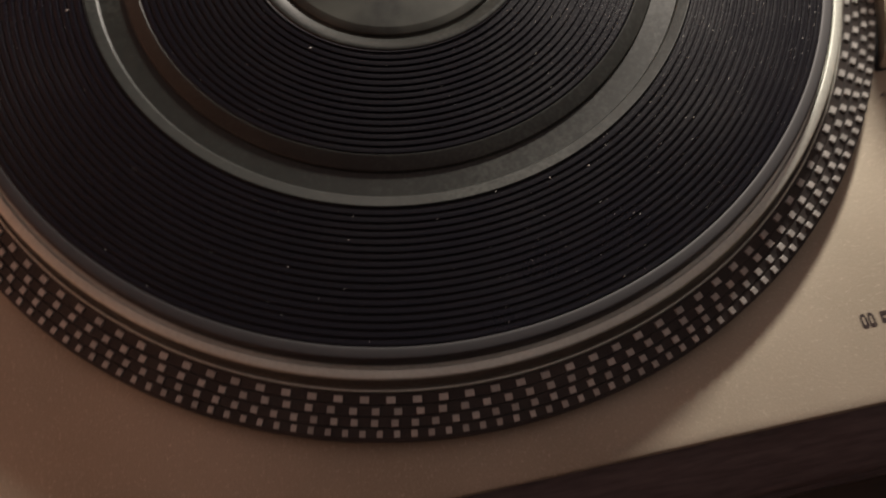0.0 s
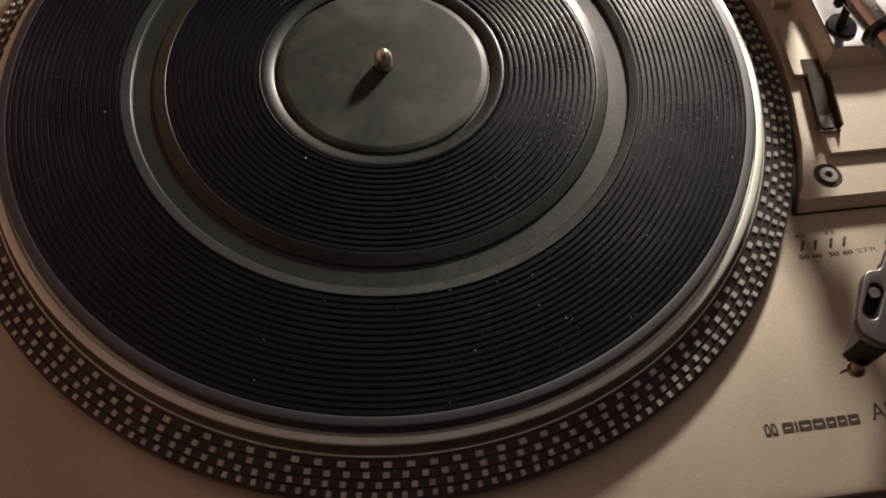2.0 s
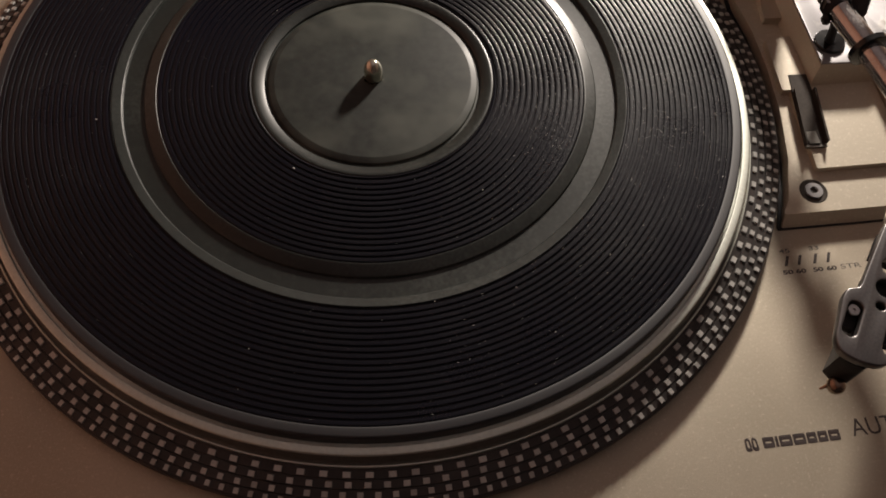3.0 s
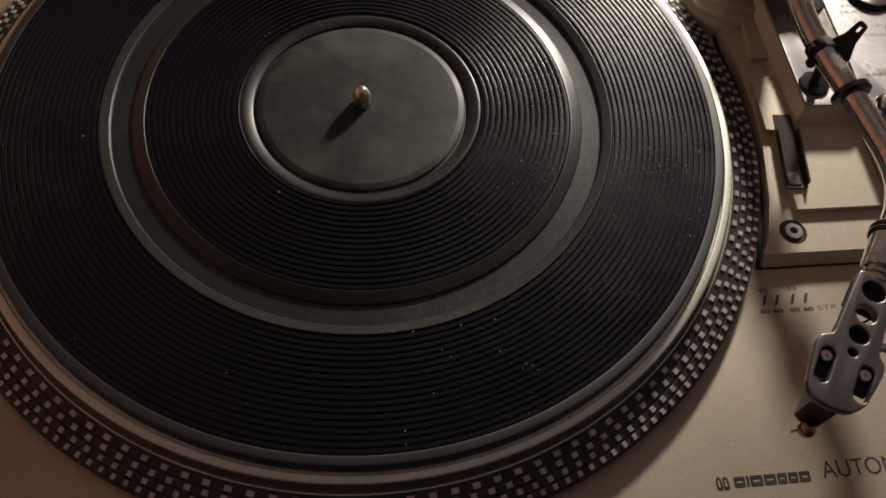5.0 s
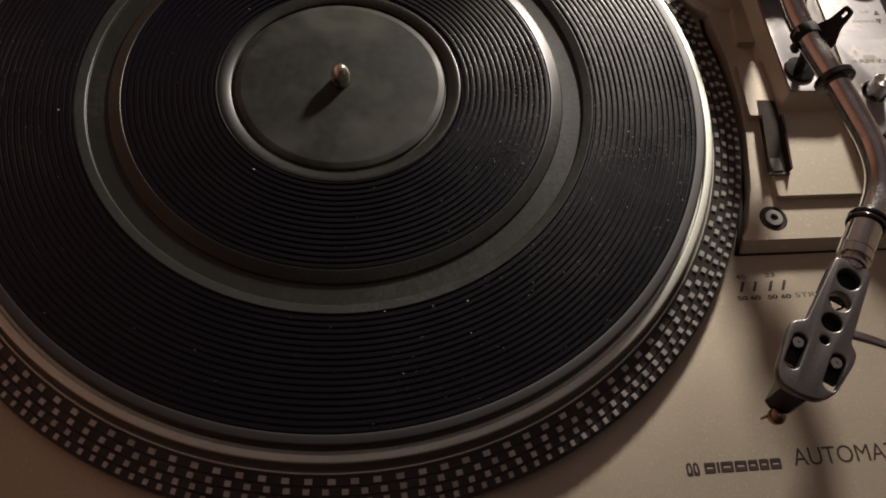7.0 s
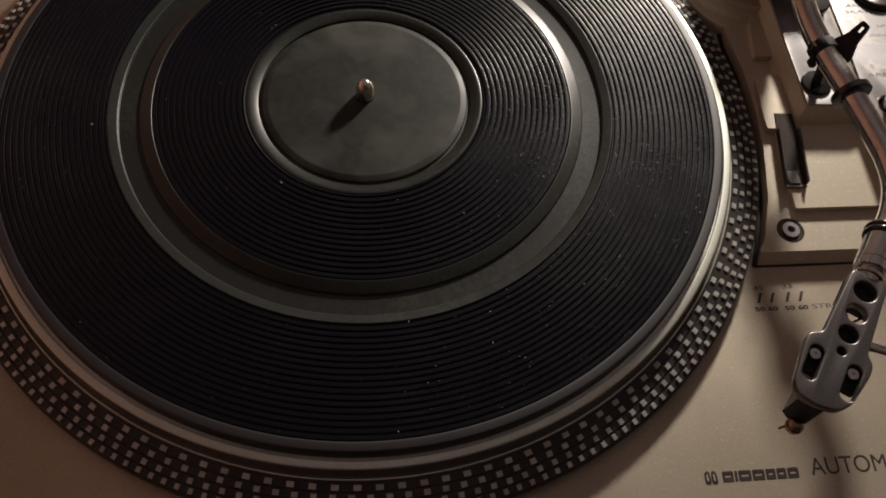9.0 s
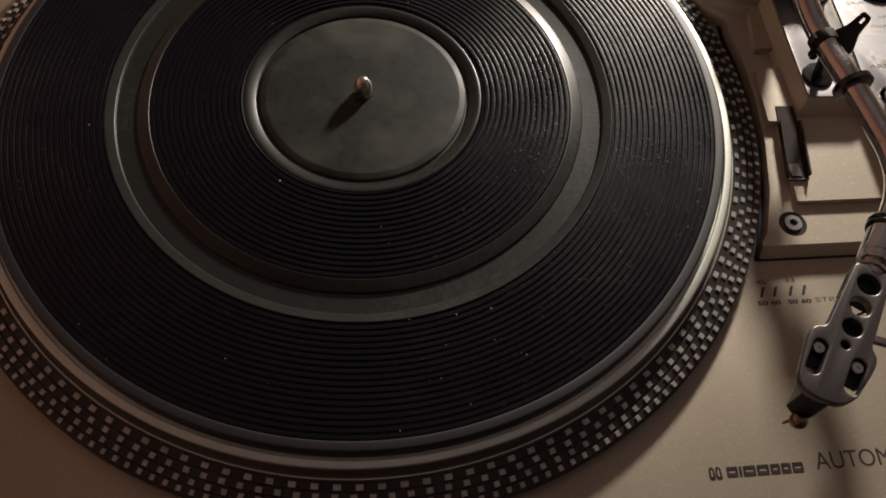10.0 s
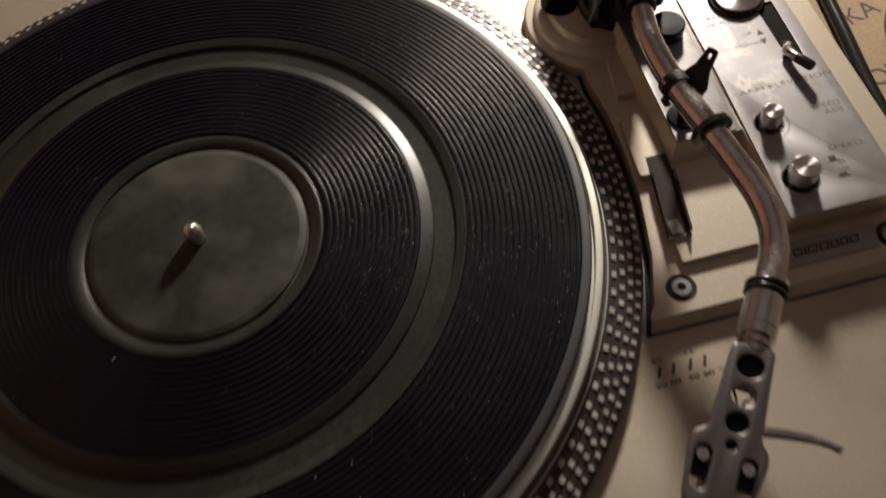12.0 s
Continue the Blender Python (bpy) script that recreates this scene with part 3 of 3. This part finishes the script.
# a few larger crumbs, then specks that lie thickest in loose clusters
crumbs = ((-32.7, -40.9, 0.5), (41.0, -97.9, 0.38), (-105.5, -11.6, 0.55), (96.9, 18.0, 0.3), (112.6, -30.8, 0.3), (-36.5, 38.7, 0.3))
clusters = [(rng.uniform(52, 140), radians(rng.gauss(0, 22)), rng.uniform(3, 11)) for _ in range(46)]
for i in range(5600):
    if i < len(crumbs):
        x, y, s = crumbs[i]
        along = 0.0
    elif rng.random() < 0.22:
        r, a, wide = rng.choice(clusters)
        x, y = r * math.cos(a) + rng.gauss(0, wide), r * math.sin(a) + rng.gauss(0, wide)
        s, along = rng.choice((0.05, 0.06, 0.08, 0.10, 0.13, 0.17)), rng.uniform(0, math.pi)
        if not 49 < math.hypot(x, y) < 141:
            continue
    else:
        r, a = math.sqrt(rng.uniform(50 ** 2, 141 ** 2)), rng.uniform(0, 2 * math.pi)
        if rng.random() < 0.75:
            a = radians(rng.gauss(-15, 28))
        x, y, s = r * math.cos(a), r * math.sin(a), rng.choice((0.05, 0.055, 0.06, 0.07, 0.09, 0.11, 0.14, 0.17))
        along = a + math.pi / 2 + rng.gauss(0, 0.5)
    d = math.hypot(x, y)
    if 83 < d < 101:
        continue
    stretch = rng.choice((1.0, 1.2, 1.6, 2.4)) if i >= len(crumbs) else 1.1
    z = TOP + 0.01
    ring = []
    for k in range(5):
        u, v = s * stretch * math.cos(k * 1.2566), s * math.sin(k * 1.2566) * rng.uniform(0.6, 1.2)
        ring.append(dust.verts.new((x + u * math.cos(along) - v * math.sin(along), y + u * math.sin(along) + v * math.cos(along), z - 0.06)))
    peak = dust.verts.new((x, y, z + s * 0.5))
    for k in range(5):
        dust.faces.new((ring[k], ring[(k + 1) % 5], peak))
part("dust", dust, DUST, mat, "pale specks of dust and lint")["kind"] = "stuff"

# ---- tonearm ----
tonearm = thing("tonearm", (187, 66, 13), "chrome curved tonearm with a perforated grey headshell", "tonearm")
AXIS = 41.0
line = [(187.4, 50, AXIS - 1), (185.6, 41, AXIS - 1), (183.4, 26, AXIS - 1), (183.4, 10, AXIS - 1), (185.2, -6, AXIS - 0.5), (188.2, -24, AXIS), (190.8, -40, AXIS), (192.0, -52, AXIS + 0.3), (191.1, -63.6, AXIS + 0.3),
        (187.4, -73.6, AXIS), (181.8, -82.4, AXIS - 0.4), (178.0, -87.4, AXIS - 0.6)]
part("arm_tube", sweep(smooth_path(line, 7), 4.75, 28), WORN_CHROME, tonearm, "curved chrome arm tube with dusty marks")
u_way, v_way = Vector((-0.583, -0.8125, 0)), Vector((0.8125, -0.583, 0))
origin = Vector((169.2, -99.6, 0))


def at(u, v, z):
    return origin + u * u_way + v * v_way + Vector((0, 0, z))


ferrule = part("ferrule", sweep([at(-15.4, 0, 40.6), at(-15.2, 0, 40.6), at(-4.2, 0, 41), at(-4.0, 0, 41), at(-3.8, 0, 41), at(-0.6, 0, 41), at(-0.4, 0, 41)], [5.3, 5.8, 5.8, 5.2, 5.8, 5.8, 5.4], 36), CHROME, tonearm, "chrome locking collar")
for u in (-19.0, -16.6):
    path = [at(u, 5.5 * math.cos(a), 40.5 + 5.5 * math.sin(a)) for a in (2 * math.pi * k / 32 for k in range(33))]
    part("rubber_ring", sweep(path, 1.3, 12), BLACK_GLOSS, tonearm, "black rubber ring")
part("shell_socket", sweep([at(-0.5, 0, 41), at(1.2, 0, 41), at(1.4, 0, 41), at(2.6, 0, 41), at(2.8, 0, 41), at(5, 0, 41)], [4.4, 4.4, 5.2, 5.2, 4.4, 4.2], 30), WORN_CHROME, tonearm)
place = Matrix.Translation(origin) @ Matrix.Rotation(math.atan2(u_way.y, u_way.x), 4, "Z")
shell_outline = rounded([(4.2, -6.3), (3.4, 6.0), (29.6, 7.5), (32.4, 7.6), (34.8, 10.2), (38.8, 10.6), (51.5, 8.6), (56.0, 5.2), (57.6, -1), (57.2, -7.2), (53.5, -9.8), (38, -11.5), (34.8, -11.0), (32.6, -7.8), (31.0, -7.4)], 2.2)
shell = part("headshell", plate([shell_outline, circle(10.6, 0.0, 3.9), circle(20.2, 0.0, 3.5), circle(28.8, 0.0, 3.3), circle(35.9, -0.1, 1.55, 20),
                                 slot(40.2, -6.8, 48.7, -6.6, 2.35), slot(40.3, 5.9, 49.0, 6.1, 2.35)], 41.6, 45.0, 0.5, place), SHELL_METAL, tonearm, "grey metal headshell with round holes and two slots")
for u, v in ((40.5, -6.8), (40.6, 5.9)):
    c = at(u, v, 0)
    part("shell_screw", turn([(0, 40), (1.3, 40), (1.3, 42.0), (2.0, 42.1), (2.05, 43.3), (1.8, 43.7), (0.5, 43.7), (0.4, 43.3), (0, 43.3)], (c.x, c.y), 24), CHROME, shell, "small bright screw")
part("finger_lift", sweep(smooth_path([at(28.6, 6.8, 43.6), at(27.6, 12, 44.2), at(26.8, 17.6, 44.8), at(26.4, 23, 45.2), at(26.6, 27.4, 45.0)], 5), [1.7 - 0.025 * k for k in range(21)], 14, flat=0.7), WORN_CHROME, shell, "thin curved finger lift")
part("lift_tip", sweep([at(26.5, 26.8, 45.0), at(26.8, 28.0, 44.8)], [1.35, 1.25], 14), WORN_CHROME, shell)
part("shell_core", prism([tuple(at(u, v, 0).xy) for u, v in ((5, -5.6), (5, 5.2), (15.5, 5.6), (15.5, -5.9))][::-1], 36.5, 41.55, 0.6), BLACK, shell, "black contact block under the shell")
part("shell_core", prism([tuple(at(u, v, 0).xy) for u, v in ((24.5, -5.9), (24.5, 6.0), (37.5, 6.2), (37.5, -6.2))][::-1], 36.5, 41.55, 0.6), BLACK, shell, "black spacer under the shell")
for i, v in enumerate((-1.4, 1.9)):
    part("lead_wire", sweep(smooth_path([at(14.5, v, 38.6), at(17.5, v * 1.6, 39.6 - i * 0.6), at(21, v * 0.6, 40.2), at(25, v * 1.2, 39.4)], 5), 0.45, 8), (WORN_CHROME, BRASS)[i], shell, "thin lead wire")
part("mounting_plate", prism([tuple(at(u, v, 0).xy) for u, v in ((37.6, -9.2), (37.6, 8.6), (46.2, 8.8), (46.2, -9.4))][::-1], 39.0, 41.55, 0.4), BLACK, shell, "black mounting plate under the slots")
cart = part("cartridge", prism([tuple(at(u, v, 0).xy) for u, v in ((37.5, -4.4), (37.5, 3.8), (51.4, 4.6), (55.0, 3.2), (57.4, 1.6), (57.4, -2.6), (55.6, -5.4), (50, -4.8))][::-1], 27.0, 41.55, 0.8), BLACK, tonearm, "black cartridge body")
tip = at(58.8, -0.5, 0)
part("cartridge_nose", turn([(0, 25.2), (1.6, 25.6), (2.7, 26.9), (3.0, 28.2), (2.7, 29.6), (1.7, 30.8), (0, 31.2)], (tip.x, tip.y), 28), COPPER, cart, "rounded coppery stylus nose")
part("stylus", sweep([at(59.4, -2.4, 27.4), at(61.2, -4.0, 25.6)], [0.7, 0.4], 8), COPPER, cart)

# arm rest, its clip and the rubber washer on the tube
rest = part("rest_base", turn([(0, 16.9), (6.6, 16.9), (6.6, 18.0), (6.1, 18.8), (2.6, 19.1), (2.4, 19.5), (0, 19.5)], (192.2, 3.0), 40), BLACK_GLOSS, arm_base, "round black arm rest base")
part("rest_post", sweep([(191.6, 2.6, 18.5), (189.6, 2.6, 28), (187.6, 2.6, 36.0)], [2.0, 1.8, 2.4], 16), BLACK, arm_base)
washer = []
for u, r in ((-1.4, 7.0), (-1.1, 7.6), (1.1, 7.6), (1.4, 7.0)):
    washer.append((Vector((188.0, -22.0, AXIS)) + u * Vector((0.16, -0.985, 0)), r))
part("arm_washer", sweep([p for p, r in washer], [r for p, r in washer], 36), BLACK_GLOSS, tonearm, "black rubber washer on the tube")
clip = part("arm_clip", sweep([(183.7, 4.4, AXIS - 1), (183.8, 4.0, AXIS - 1), (184.3, -0.4, AXIS - 1), (184.4, -0.8, AXIS - 1)], [5.1, 5.5, 5.5, 5.1], 28), BLACK, arm_base, "black plastic arm clip")
latch = Matrix.Translation((189.6, 1.6, 41.6)) @ Matrix.Rotation(radians(24), 4, "Z") @ Matrix.Rotation(radians(-48), 4, "Y")
part("clip_latch", plate([rounded([(-4, -7.4), (0.5, -7.6), (6.0, -4.2), (11.8, -2.9), (13.2, -2.3), (13.2, 0.6), (12.4, 1.3), (6, 1.5), (1.5, 3.2), (-4, 4.6)], 0.8), rounded([(9.0, -1.9), (11.4, -1.7), (11.4, 0.0), (9.0, -0.2)], 0.4)], -1.2, 1.2, 0.3, latch), BLACK, arm_base)
part("clip_wing", sweep([(180.2, -2.6, 38.0), (179.2, -2.8, 37.4), (178.2, -3.0, 37.0)], [2.0, 2.2, 1.6], 12), BLACK, arm_base)
part("clip_pad", prism([(178.4, 0.6), (181.8, 0.2), (182.2, 2.8), (178.8, 3.2)], 40.0, 43.4, 0.4), WORN_CHROME, arm_base)

# pivot: black bearing housing with bright caps
part("pivot_column", turn([(0, 11.85), (17.0, 11.85), (17.0, 15), (15.5, 16.5), (15.0, 33), (0, 33)], (191, 74), 48), BLACK_GLOSS, tonearm, "black pivot column")
part("bearing_yoke", prism(rounded([(171.5, 51), (177, 46.5), (191.6, 46.5), (193.8, 49), (193.8, 62), (171.5, 62)], 2.0), 30, 43, 1.0), BLACK_GLOSS, tonearm, "black bearing housing")
part("yoke_arm", prism(rounded([(193.9, 54), (203.0, 55), (204.0, 64), (193.9, 64)], 1.5), 25, 31.5, 0.8), BLACK_GLOSS, tonearm, "black side arm of the housing")
part("counterweight", sweep([(190.4, 88, AXIS - 1), (190.6, 90, AXIS - 1), (192.6, 118, AXIS - 1), (192.8, 120, AXIS - 1)], [13.4, 14.4, 14.4, 13.4], 40), BLACK_GLOSS, tonearm, "round black counterweight")
part("rear_tube", sweep([(188.4, 60, AXIS - 1), (190.5, 89, AXIS - 1)], 5.0, 24), WORN_CHROME, tonearm)
part("bearing_cap", turn([(0, 43), (8.2, 43), (8.2, 45), (7.4, 46), (0, 46)], (187, 56), 40), CHROME, tonearm, "bright bearing cap")
part("tube_collar", sweep([(186.2, 45.0, AXIS - 1), (185.6, 41.2, AXIS - 1), (185.5, 40.8, AXIS - 1)], [6.4, 6.4, 5.8], 32), BLACK_GLOSS, tonearm, "black collar round the tube")
part("side_screw", sweep([(173.0, 50.0, 35), (168.4, 44.0, 35), (168.1, 43.5, 35)], [2.6, 2.6, 2.1], 20), BLACK_GLOSS, tonearm, "small black side screw")
part("lift_post", turn([(0, 17.65), (7.0, 17.65), (7.2, 23), (6.6, 23.6), (0, 23.6)], (201.6, 46.0), 40), BLACK_GLOSS, arm_base, "black round post")

# ---- things beside the turntable ----
carton = thing("cardboard_box", (440, 170, -98), "brown cardboard box with dark printed letters beside the turntable", "box")
part("carton", block(292, -160, -98, 600, 480, -32, 1.5), KRAFT, carton)
part("printed_word", lettering("KA", 313.0, 66.5, -31.96, 10, 1.0, 13), INK, carton, "dark capital letters")
part("printed_word", lettering("OR", 305.6, 27.6, -31.96, 9.5, 1.0, 13), INK, carton, "dark capital letters")


def cable(points, r, label):
    me = mesh_of("cable", sweep(smooth_path(points, 8), r, 14), BLACK_GLOSS)
    return tagged(new("cable", me), label, "cable")


cable([(318, 250, -28.3), (313, 130, -28.3), (308, 84, -28.3), (304.6, 57, -28.3), (299.4, 18, -28.3), (298.5, -30, -28.3), (306, -110, -28.3)], 3.4, "black rubber cable lying on a cardboard box")
coil = []
for d in range(0, 360 * 7, 15):
    a, lap = radians(d), d / 360
    r = 10 + 6.7 * lap
    coil.append((373 + r * math.cos(a) + 1.2 * math.sin(3.1 * a), 28 + 1.05 * r * math.sin(a), -27.8 + 1.6 * (0.5 + 0.5 * math.sin(0.37 * a)) + 0.3 * lap))
cable(coil, 4.0, "black cable coiled up on a cardboard box")

# ---- strobe pips round the platter ----
rest_pips = bmesh.new()
for r, z, n, first in ROWS:
    me = pip_mesh(r, z, n)
    for i in range(n):
        a = 360.0 * i / n + first
        a -= 360 if a > 180 else 0
        m = pose(0, 0, 0, 0, 0, a)
        if -146 < a < 2:
            dot = new("strobe_dot", me)
            hang(dot, band)
            dot.matrix_basis = m
        else:
            k = len(rest_pips.verts)
            rest_pips.from_mesh(me)
            rest_pips.verts.ensure_lookup_table()
            for v in rest_pips.verts[k:]:
                v.co = m @ v.co
bmesh.ops.scale(rest_pips, vec=(1000, 1000, 1000), verts=rest_pips.verts)
part("strobe_dots", rest_pips, PIP, band)["kind"] = "stuff"
